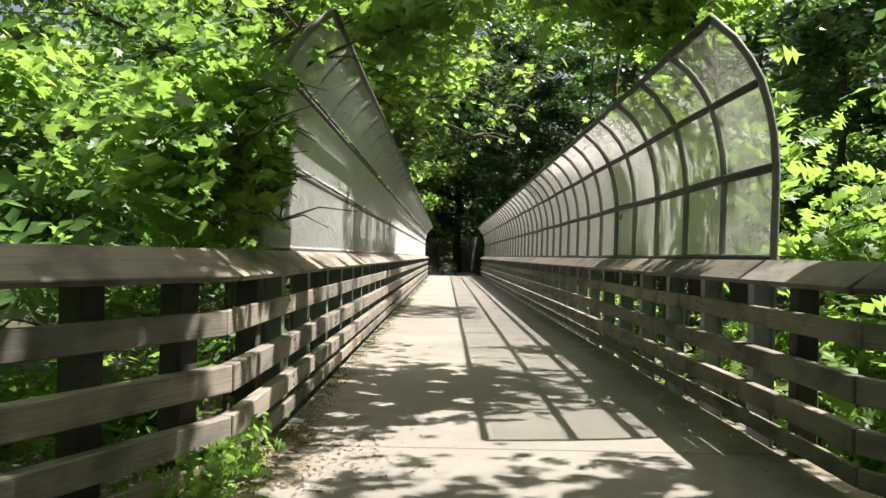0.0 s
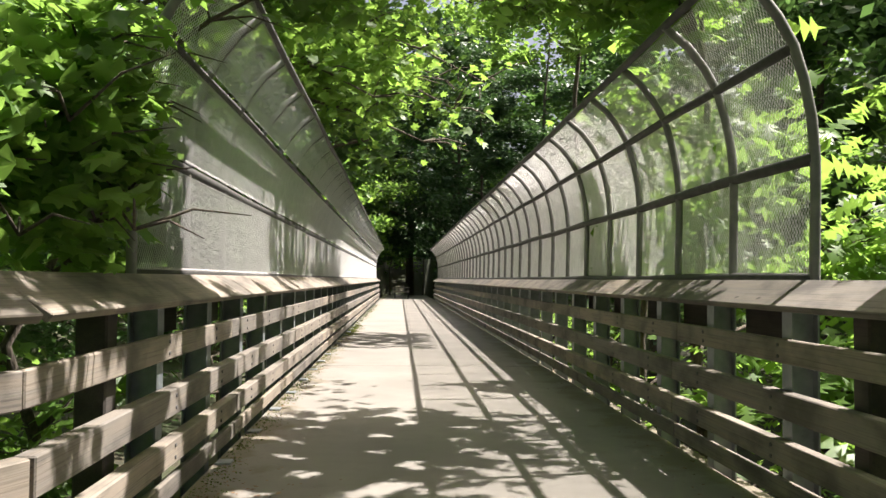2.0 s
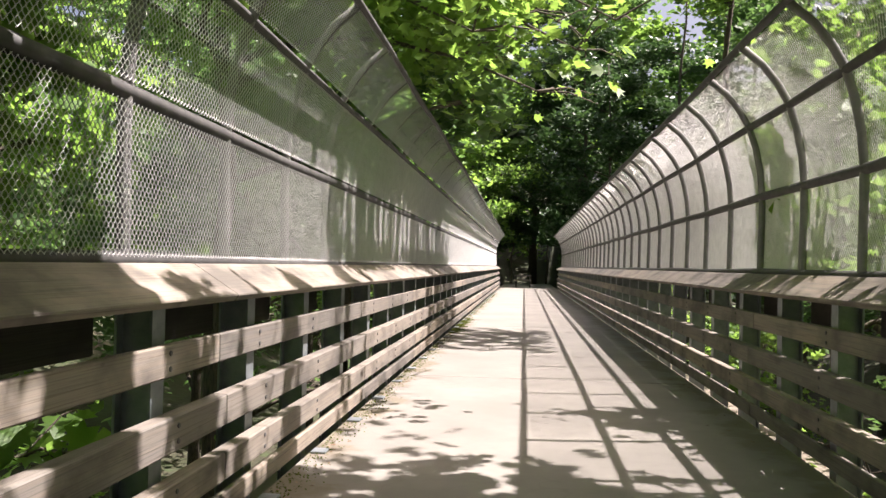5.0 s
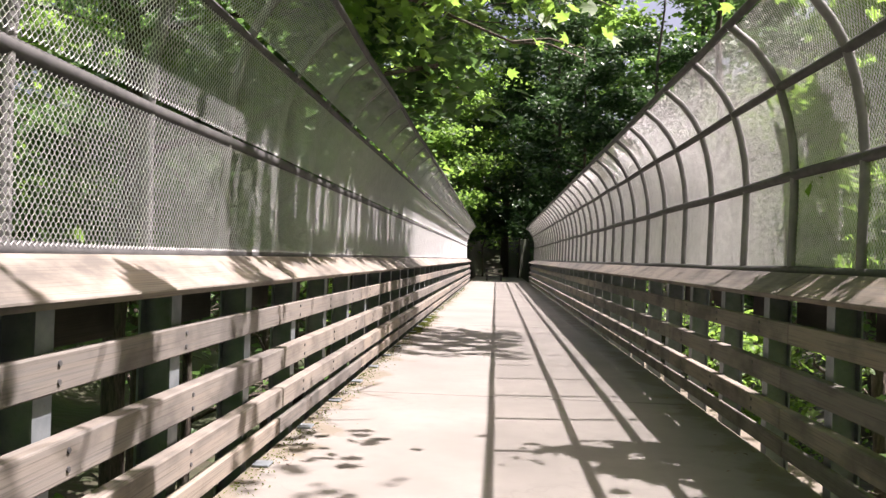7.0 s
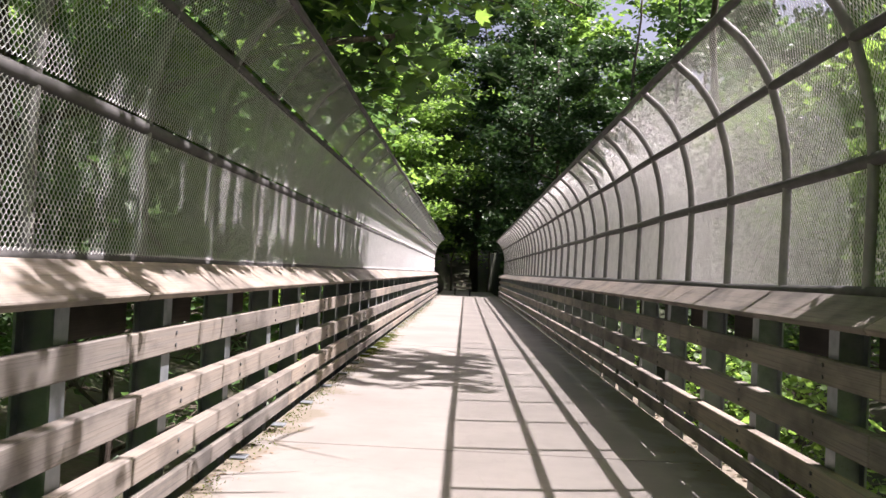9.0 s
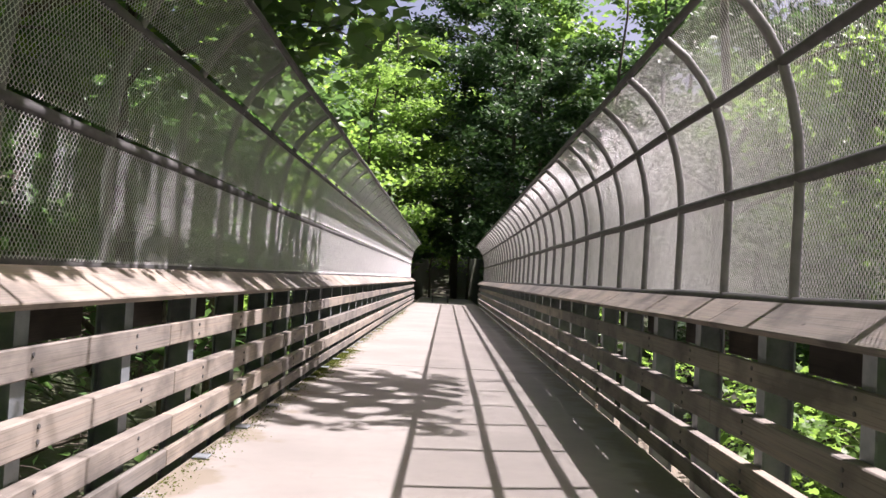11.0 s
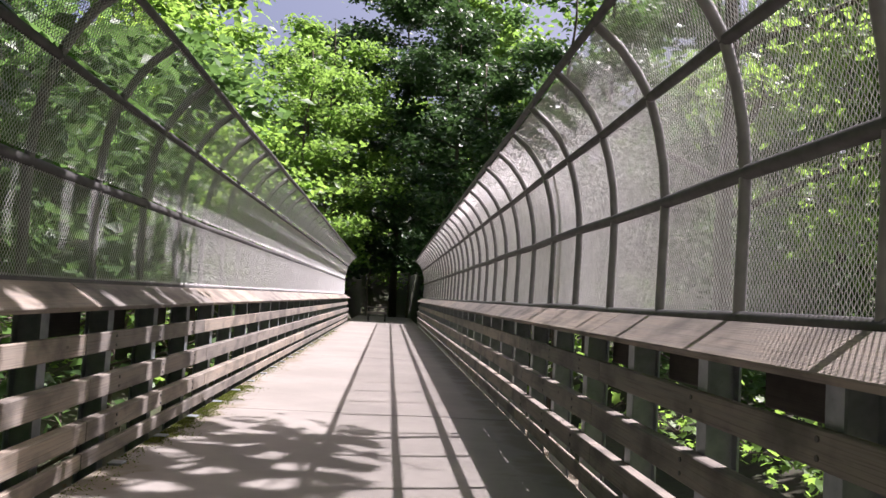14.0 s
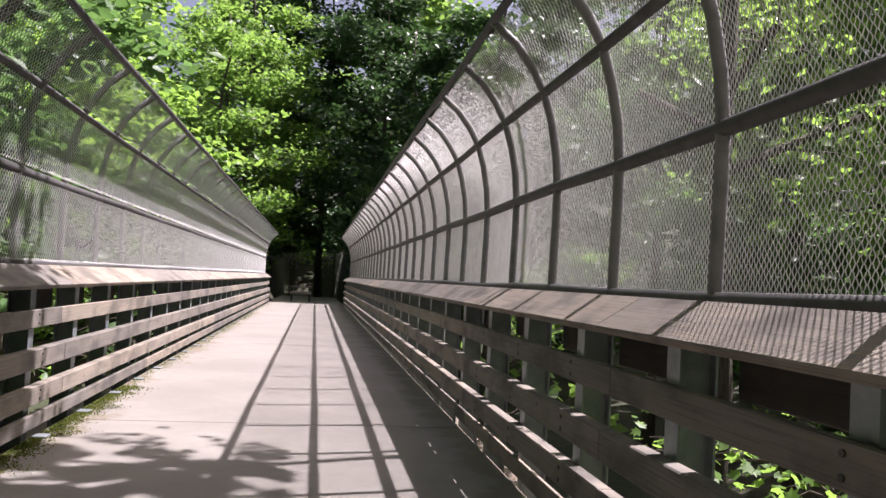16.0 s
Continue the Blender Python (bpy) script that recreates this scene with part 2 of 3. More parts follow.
def build_ground():
    xs = sorted(set([round(-60 + 3 * i, 2) for i in range(41)] + [round(-9 + 0.75 * i, 2) for i in range(25)] + [-2500, -800, -250, -110, 110, 250, 800, 2500]))
    ys = sorted(set([round(-40 + 3 * i, 2) for i in range(60)] + [round(-3 + 0.75 * i, 2) for i in range(20)] + [-2500, -800, -250, -100, 180, 260, 800, 2500]))
    verts = [(x, y, ground_height(max(-110, min(110, x)), max(-60, min(180, y)))) for y in ys for x in xs]
    w = len(xs)
    faces = [(j * w + i, j * w + i + 1, (j + 1) * w + i + 1, (j + 1) * w + i) for j in range(len(ys) - 1) for i in range(w - 1)]
    tagged(new("ground", data_mesh("ground", verts, faces, GROUND)), "dark leafy forest floor falling into a ravine", "ground", kind="structure")


build_ground()


# ---- deck ----
def slab_mesh(name, x0, x1, y0, y1, top, thick, material=CONCRETE):
    me = box_mesh(name, x1 - x0, y1 - y0, thick, 0.012, material)
    me.transform(Matrix.Translation(((x0 + x1) / 2, (y0 + y1) / 2, top - thick / 2)))
    return me


deck = thing("bridge_deck", "pale worn concrete bridge deck with open joints", "deck", kind="structure")
JOINTS = [5.75, 14.45, 23.2, 31.9, 40.6, 49.3, 59.6]
for a, b in zip(JOINTS, JOINTS[1:]):
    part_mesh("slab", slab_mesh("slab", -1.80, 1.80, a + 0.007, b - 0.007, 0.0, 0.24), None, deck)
for a in JOINTS:
    part_mesh("joint_filler", slab_mesh("joint_filler", -1.78, 1.78, a - 0.06, a + 0.06, -0.243, 0.06, OLD_WOOD), None, deck, "dark joint filler" if a == JOINTS[0] else "")
for s in (-1, 1):
    part_mesh("ledge", slab_mesh("ledge", min(s * 1.81, s * 2.35), max(s * 1.81, s * 2.35), 5.75, 59.6, -0.27, 0.2), None, deck)
for s in (-1.5, 1.5):
    part_mesh("girder", box_mesh("girder", 0.3, 53.6, 0.9, 0.01, PIPE), None, deck).location = (s, 32.7, -0.7)
path_a = tagged(new("path_approach", slab_mesh("path_approach", -2.0, 2.0, -14.0, 5.743, 0.0, 0.3)), "worn concrete approach path with leaf litter", "path", kind="structure")
path_b = tagged(new("path_beyond", slab_mesh("path_beyond", -1.8, 1.8, 59.607, 70.0, -0.01, 0.3)), "shaded path running on into the woods", "path", kind="structure")

# ---- railings ----
BOARD = 3 * BAY
RAILS = ((1.80, 0.93, 0.145, 0.042), (1.755, 0.62, 0.155, 0.085), (1.755, 0.335, 0.145, 0.085), (1.775, 0.125, 0.115, 0.045))
cap_me = box_mesh("cap_board", 0.29, BOARD - 0.006, 0.042, 0.006, WOOD)
board_mes = [box_mesh("board", th, BOARD - 0.008, h, 0.007, WOOD) for _, _, h, th in RAILS]
CAP_AT, CAP_TILT = (1.842, 1.262), math.degrees(math.atan2(0.15, 0.235))


def bolt_mesh():
    bm = bmesh.new()
    bmesh.ops.create_cone(bm, cap_ends=True, segments=8, radius1=0.013, radius2=0.011, depth=0.009)
    me = bpy.data.meshes.new("bolt")
    bm.to_mesh(me)
    bm.free()
    me.materials.append(PIPE)
    return me


bolt_me = bolt_mesh()


def railing(s, word):
    r = thing("railing_" + word, "weathered timber bridge railing with sloping cap", "railing", "bridge railings")
    for i in range(15):
        y = RAIL_Y + BOARD * (i + 0.5)
        if y + BOARD / 2 > 58:
            break
        shared("cap_board", cap_me, r, pose(s * CAP_AT[0], y, CAP_AT[1], 0, -s * CAP_TILT, 0))
        for k, (x, z, h, th) in enumerate(RAILS):
            b = shared("board", board_mes[k], r, pose(s * (x + th / 2), y, z))
            for j in (-1, 0, 1):
                at = FENCE_Y + BAY * (round((y - FENCE_Y) / BAY - 0.5) + 0.5 + j - 0.5) - y
                if k < 3 and abs(at) < BOARD / 2 and y + at > FENCE_Y - 0.1 and y < 24:
                    for dz in (-0.034, 0.034):
                        shared("bolt", bolt_me, b, pose(-s * (th / 2 + 0.002), at + 0.02, dz, 0, 90, 0), "rusty steel bolt head")
    return r




def beam_mesh(name, deep, wide, tall, flange, web):
    """A rolled steel post of H section: two flanges and a web."""
    a, b, c, w = deep / 2, deep / 2 - flange, wide / 2, web / 2
    ring = [(-a, -c), (-b, -c), (-b, -w), (b, -w), (b, -c), (a, -c), (a, c), (b, c), (b, w), (-b, w), (-b, c), (-a, c)]
    verts = [(x, y, z) for z in (-tall / 2, tall / 2) for x, y in ring]
    n = len(ring)
    faces = [(i, (i + 1) % n, n + (i + 1) % n, n + i) for i in range(n)]
    for k in (0, n):
        faces += [(k, k + 1, k + 10, k + 11), (k + 2, k + 3, k + 8, k + 9), (k + 4, k + 5, k + 6, k + 7), (k + 1, k + 2, k + 9, k + 10), (k + 3, k + 4, k + 7, k + 8)]
    return data_mesh(name, verts, faces, STEEL, True)


post_me = beam_mesh("post", 0.17, 0.125, 1.6, 0.012, 0.01)
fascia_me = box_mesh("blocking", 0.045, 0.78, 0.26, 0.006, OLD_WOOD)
plate_me = box_mesh("base_plate", 0.11, 0.13, 0.018, 0.004, STEEL)
railings = {}
for s, word in SIDES:
    railings[s] = railing(s, word)
    for i in range(BAYS + 1):
        shared("post", post_me, railings[s], pose(s * 1.932, FENCE_Y + i * BAY, 0.44), "galvanised steel post" if i == 0 else "")
        if s < 0:
            shared("base_plate", plate_me, railings[s], pose(s * 1.72, FENCE_Y + i * BAY, 0.009))
    for i in range(BAYS):
        shared("blocking", fascia_me, railings[s], pose(s * 2.045, FENCE_Y + BAY * (i + 0.5 + 0.08 * math.sin(i * 2.1)), 1.10), "dark timber blocking" if i == 0 else "")


# ---- chain link fences ----
PROFILE = [(2.02, 1.33), (2.024, 1.6), (2.03, 1.85), (2.03, 2.10), (2.01, 2.34), (1.965, 2.57), (1.90, 2.78), (1.805, 2.95), (1.68, 3.11), (1.5, 3.258)]


def along(q):
    """The fence's section by its length in metres: x and z."""
    for (a, b), (c, d) in zip(PROFILE, PROFILE[1:]):
        step = math.hypot(c - a, d - b)
        if q <= step:
            return a + (c - a) * q / step, b + (d - b) * q / step
        q -= step
    return PROFILE[-1]


ARC = sum(math.hypot(c - a, d - b) for (a, b), (c, d) in zip(PROFILE, PROFILE[1:]))


def link_mesh(name, cells, radius, shift, strips, sides):
    """Woven wire over one bay, in three strips between the runs of pipe: each wire zigzags down its column."""
    step = BAY / cells
    verts, faces = [], []
    half = step / 2
    for q0, q1 in strips:
        rows = max(4, round((q1 - q0) / (step * 0.58)))
        secs = [along(q0 + (q1 - q0) * j / rows) for j in range(rows + 1)]
        for fam in (0, 1):
            for c in range(cells):
                base = len(verts)
                for j, (x, z) in enumerate(secs):
                    y = c * step + (half if (j + fam) % 2 else 0.0) + (half if fam else 0.0) - BAY / 2
                    # the wires cross over and under at the crowns
                    x = x + shift + (radius if (j + fam) % 2 else -radius) * 0.9
                    for a in range(sides):
                        t = 2 * math.pi * a / sides + 0.5
                        verts.append((x + radius * math.cos(t), y + radius * math.sin(t), z))
                for j in range(rows):
                    for a in range(sides):
                        i0, i1 = base + j * sides + a, base + j * sides + (a + 1) % sides
                        faces.append((i0, i1, i1 + sides, i0 + sides))
    return data_mesh(name, verts, faces, WIRE)


STRIPS = {1: ((0.04, 0.755), (0.785, 1.45), (1.48, ARC - 0.02)), -1: ((0.05, 0.728), (0.815, 1.422), (1.505, ARC - 0.02))}
LINKS = {s: [link_mesh("chain_link", n, r, 0.03 if s > 0 else -0.034, STRIPS[s], k) for n, r, k in ((32, 0.0029, 3), (23, 0.0036, 3), (16, 0.0047, 3), (10, 0.0072, 3))] for s in (1, -1)}
arch_me = tube_mesh("arch_post", [(2.02, 0, 1.245)] + [(x, 0, z) for x, z in PROFILE], [0.032] * (len(PROFILE) + 1), ARCH)
RUNS = ((2.02, 1.362, 0.04), (2.03, 2.10, 0.04), (1.90, 2.78, 0.035), (1.5, 3.258, 0.032))
for s, word in SIDES:
    f = thing("fence_" + word, "curved chain link fence on dull steel frame", "fence", "bridge fences")
    turn = 0 if s > 0 else 180
    for i in range(BAYS + 1):
        shared("arch_post", arch_me, f, pose(0, FENCE_Y + i * BAY, 0, 0, 0, turn))
    for x, z, r in RUNS:
        m = tube_mesh("rail_pipe", [(s * x, FENCE_Y + i * BAY, z + 0.008 * math.sin(i * 1.7 + x * 9)) for i in range(BAYS + 1)], [r] * (BAYS + 1), PIPE)
        part_mesh("rail_pipe", m, None, f)
    for i in range(BAYS):
        me = LINKS[s][0 if i < 11 else 1 if i < 18 else 2 if i < 26 else 3]
        shared("chain_link", me, f, pose(0, FENCE_Y + (i + 0.5) * BAY, 0, 0, 0, turn))


# ---- approach railings ----
def approach(s, word):
    r = thing("approach_railing_" + word, "weathered timber railing flaring from the bridge", "railing", "approach railings")
    start, end = Vector((s * 1.78, RAIL_Y - 0.02, 0)), Vector((s * 3.15, RAIL_Y - 3.3, 0))
    mid, yaw = (start + end) / 2, math.degrees(math.atan2(-(end - start).x, (end - start).y)) + 180
    length = (end - start).length
    cap = box_mesh("cap_board", 0.29, length, 0.042, 0.006, WOOD)
    base = Matrix.Translation(mid) @ pose(0, 0, 0, 0, 0, yaw)
    shared("cap_board", cap, r, base @ pose(s * 0.065, 0, CAP_AT[1], 0, -s * CAP_TILT, 0))
    for x, z, h, th in RAILS:
        shared("board", box_mesh("board", th, length, h, 0.007, WOOD), r, base @ pose(s * (x - 1.78 + th / 2), 0, z))
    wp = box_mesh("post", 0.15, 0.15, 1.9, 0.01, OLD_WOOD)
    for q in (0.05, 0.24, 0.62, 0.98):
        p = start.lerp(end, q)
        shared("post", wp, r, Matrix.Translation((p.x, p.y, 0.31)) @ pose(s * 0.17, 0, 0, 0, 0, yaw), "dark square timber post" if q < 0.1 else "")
    for y in (RAIL_Y + 1.05,):
        shared("post", wp, r, pose(s * 1.93, y, 0.31))
    return r


for s, word in SIDES:
    approach(s, word)


# ---- barrier where the bridge ends ----
def barrier(x, y):
    b = thing("path_barrier", "low grey timber barrier across the far path", "barrier", at=(x, y, -0.01))
    rail = box_mesh("rail", 1.14, 0.15, 0.06, 0.008, WOOD)
    lower = box_mesh("rail", 1.10, 0.05, 0.12, 0.008, WOOD)
    leg = box_mesh("post", 0.1, 0.1, 0.74, 0.008, OLD_WOOD)
    shared("rail", rail, b, pose(0, 0, 0.77))
    shared("rail", lower, b, pose(0, -0.07, 0.48))
    for px in (-0.45, 0.45):
        shared("post", leg, b, pose(px, 0, 0.37), "dark square timber post" if px < 0 else "")


barrier(-0.33, 58.4)


# ---- trees ----
def rot_many(rng, n, tilt):
    """Random frames for n leaves: mostly face up, tilted at random."""
    a = rng.uniform(0, 2 * np.pi, n)
    nx, ny = rng.normal(0, tilt, n), rng.normal(0, tilt, n)
    nrm = np.stack([nx, ny, np.ones(n)], 1)
    nrm /= np.linalg.norm(nrm, axis=1)[:, None]
    d = np.stack([np.cos(a), np.sin(a), np.zeros(n)], 1)
    d -= (d * nrm).sum(1)[:, None] * nrm
    d /= np.linalg.norm(d, axis=1)[:, None]
    return np.cross(nrm, d), d, nrm


OVAL = ([(0, -0.5, 0), (0.26, -0.12, 0.05), (0.2, 0.22, 0.04), (0, 0.5, -0.08), (-0.2, 0.22, 0.04), (-0.26, -0.12, 0.05)], [(0, 1, 2, 3), (0, 3, 4, 5)])
LOBED = ([(0, -0.45, 0), (0.2, -0.38, 0.02), (0.5, -0.2, 0.03), (0.27, 0.0, 0.03), (0.42, 0.3, 0.0), (0.14, 0.2, 0.03), (0, 0.55, -0.06), (-0.14, 0.2, 0.03), (-0.42, 0.3, 0.0), (-0.27, 0.0, 0.03), (-0.5, -0.2, 0.03), (-0.2, -0.38, 0.02)],
         [(0, 1, 2, 3), (0, 3, 4, 5), (0, 5, 6), (0, 6, 7), (0, 7, 8, 9), (0, 9, 10, 11)])
SPRIG = ([(0, -0.5, 0), (0.05, -0.3, 0), (0.33, -0.2, -0.04), (0.05, -0.12, 0), (0.36, 0.05, -0.04), (0.04, 0.1, 0), (0.28, 0.3, -0.05), (0, 0.5, -0.1), (-0.28, 0.3, -0.05), (-0.04, 0.1, 0), (-0.36, 0.05, -0.04), (-0.05, -0.12, 0), (-0.33, -0.2, -0.04), (-0.05, -0.3, 0)],
         [(0, 1, 13), (1, 2, 3), (3, 11, 13, 1), (3, 4, 5), (5, 9, 11, 3), (5, 6, 7), (5, 7, 9), (7, 8, 9), (9, 10, 11), (11, 12, 13)])


BLADE = ([(0, -0.5, 0), (0.3, 0.0, 0.06), (0, 0.5, -0.06), (-0.3, 0.0, 0.06)], [(0, 1, 2), (0, 2, 3)])


def leaves_mesh(name, centres, sizes, shape, material, rng, tilt=0.7):
    tv, tf = np.array(shape[0]), shape[1]
    n, k = len(centres), len(shape[0])
    sx, sy, sn = rot_many(rng, n, tilt)
    v = (tv[None, :, 0, None] * sx[:, None] + tv[None, :, 1, None] * sy[:, None] + tv[None, :, 2, None] * sn[:, None]) * sizes[:, None, None] + centres[:, None]
    me = bpy.data.meshes.new(name)
    lens = np.tile([len(f) for f in tf], n)
    idx = (np.concatenate([np.array(f) for f in tf])[None] + (np.arange(n) * k)[:, None]).ravel()
    me.vertices.add(n * k)
    me.vertices.foreach_set("co", v.astype(np.float32).ravel())
    me.loops.add(len(idx))
    me.loops.foreach_set("vertex_index", idx.astype(np.int32))
    me.polygons.add(len(lens))
    me.polygons.foreach_set("loop_start", np.concatenate([[0], np.cumsum(lens)[:-1]]).astype(np.int32))
    me.update(calc_edges=True)
    me.materials.append(material)
    return me


# what the sun reaches: spans along the bridge
LIT_DECK = ((12.6, 17.6), (25.0, 56.0))
LIT_WEST = ((7.6, 11.4), (23.5, 56.0))
LIT_EAST = ((13.9, 56.0),)


def in_spans(y, spans):
    out = np.zeros(len(y), bool)
    for a, b in spans:
        out |= (y > a) & (y < b)
    return out


def blocked_many(c):
    """Leaves and twigs that would hang in the way, or between the sun and the open stretches of the bridge."""
    x, y, z = c[:, 0], c[:, 1], c[:, 2]
    ax = np.abs(x)
    way = np.where((y > 64) & (y < 70), (ax < 2.6) & (z < 2.8), np.where(y < FENCE_Y - 0.4, (ax < np.where(y > 5.2, 1.72, 1.95) + 0.3 * np.maximum(0, 4.8 - y)) & (z < 2.75), (ax < 2.13) & (z < 2.95)))
    way |= (x > 2.3) & (x < 3.6) & (y > 14) & (y < 21) & (z > 1.05) & (z < 3.2)
    way |= (y > FENCE_Y - 0.4) & (y < END_Y) & (ax > 1.3) & (ax < 2.14) & (z < 3.4)
    kx, ky = 0.537, 0.154
    deck_x, deck_y = x - kx * z, y - ky * z
    sunny = (deck_x > -1.75) & (deck_x < 1.9) & in_spans(deck_y, LIT_DECK)
    west_x, west_y = x - kx * (z - 2.3), y - ky * (z - 2.3)
    low_strike = z - (x + 2.0) / kx < 2.2
    sunny |= (west_x > -2.5) & (west_x < -1.3) & in_spans(west_y, LIT_WEST) & (low_strike | (west_y > 20) | (np.sin(5.1 * west_y + np.sin(3.3 * west_y)) > -0.4))
    streaks = np.sin(6.3 * west_y + 2.0 * np.sin(2.9 * west_y)) + 0.7 * np.sin(15.7 * west_y) > 0.35
    sunny |= (west_x > -2.5) & (west_x < -1.6) & in_spans(west_y, ((11.3, 23.6),)) & streaks & low_strike
    east_x, east_y = x - kx * (z - 2.0), y - ky * (z - 2.0)
    sunny |= (east_x > 1.3) & (east_x < 2.5) & in_spans(east_y, LIT_EAST)
    rail_x, rail_y = x - kx * (z - 0.8), y - ky * (z - 0.8)
    gaps = np.sin(rail_y * 3.1 + np.sin(rail_y * 1.3) * 2.0) + 0.5 * np.sin(rail_y * 7.7) > -0.55
    low_x, low_y = x - kx * (z - 0.45), y - ky * (z - 0.45)
    sunny |= (low_x > -2.15) & (low_x < -1.45) & (low_y > 4.4) & (low_y < 7.0) & (np.sin(low_y * 6.0) > -0.15)
    sunny |= (rail_x > -2.15) & (rail_x < -1.35) & (rail_y > 7.0) & (rail_y < 17.0) & (gaps | (rail_y > 12.5))
    sunny |= (x - kx * (z - 0.8) > 2.35) & (x - kx * (z - 0.8) < 3.3) & (deck_y > 14.5) & (deck_y < 20.5) & (z > 2.2)
    sunny |= (rail_x > -2.15) & (rail_x < -1.35) & (rail_y > 17.0) & (rail_y < 22.6) & (np.sin(8.3 * rail_y + 2.0 * np.sin(3.9 * rail_y)) > 0.35)
    sunny |= (rail_x > -2.1) & (rail_x < -1.5) & (rail_y > 22.5) & (rail_y < 56.0)
    # holes between the boughs
    holes = np.sin(8.3 * deck_x + 1.7 * np.sin(3.1 * deck_y)) + np.sin(11.1 * deck_y + 1.6 * np.sin(4.2 * deck_x)) + 0.7 * np.sin(6.0 * deck_x + 7.0 * deck_y) > np.where(deck_y < 9.5, 0.6, 0.3)
    sunny |= (np.abs(deck_x) < 1.85) & holes & in_spans(deck_y, ((4.4, 12.7), (17.5, 25.0))) & (z > 3.0)
    side_x, side_y = x - kx * (z - 1.0), y - ky * (z - 1.0)
    dapple = np.sin(4.1 * side_x + 1.5 * np.sin(2.3 * side_y)) + np.sin(4.7 * side_y + 1.5 * np.sin(3.2 * side_x)) > -0.35
    sunny |= (side_x > 2.6) & (side_x < 5.2) & (side_y > 3.5) & (side_y < 7.0) & dapple & (z > 2.4)
    sunny |= (side_x > -6.5) & (side_x < -3.7) & (side_y > 3.0) & (side_y < 8.0) & dapple & (z > 4.6)
    left_x, left_y = x - kx * (z - 2.6), y - ky * (z - 2.6)
    sunny |= (left_x > -5.5) & (left_x < -2.1) & (left_y > 3.5) & (left_y < 10.0) & (np.sin(9.0 * left_y + 3.0 * left_x) > 0.3) & (z > 3.2)
    bough_x, bough_y = x - kx * (z - 4.0), y - ky * (z - 4.0)
    sunny |= (bough_x > -0.6) & (bough_x < 1.6) & (bough_y > 12.2) & (bough_y < 17.0) & (z > 5.3)
    over_x, over_y = x - kx * (z - 3.4), y - ky * (z - 3.4)
    sunny |= (over_x > -2.0) & (over_x < -0.95) & (over_y > 5.0) & (over_y < 8.0) & (z > 4.3)
    high_x, high_y = x - kx * (z - 5.0), y - ky * (z - 5.0)
    sunny |= (high_x > -0.8) & (high_x < 1.6) & (high_y > 5.2) & (high_y < 10.8) & (z > 6.0)
    ledge_x, ledge_y = x - kx * (z + 0.27), y - ky * (z + 0.27)
    sunny |= (ledge_x > 1.75) & (ledge_x < 2.5) & (ledge_y > 9.0) & (ledge_y < 21.0) & (np.sin(6.1 * ledge_y) > -0.5) & (z > 1.6)
    return way | (sunny & (z > 1.0))


def blocked(p):
    return bool(blocked_many(np.array([tuple(p)]))[0])


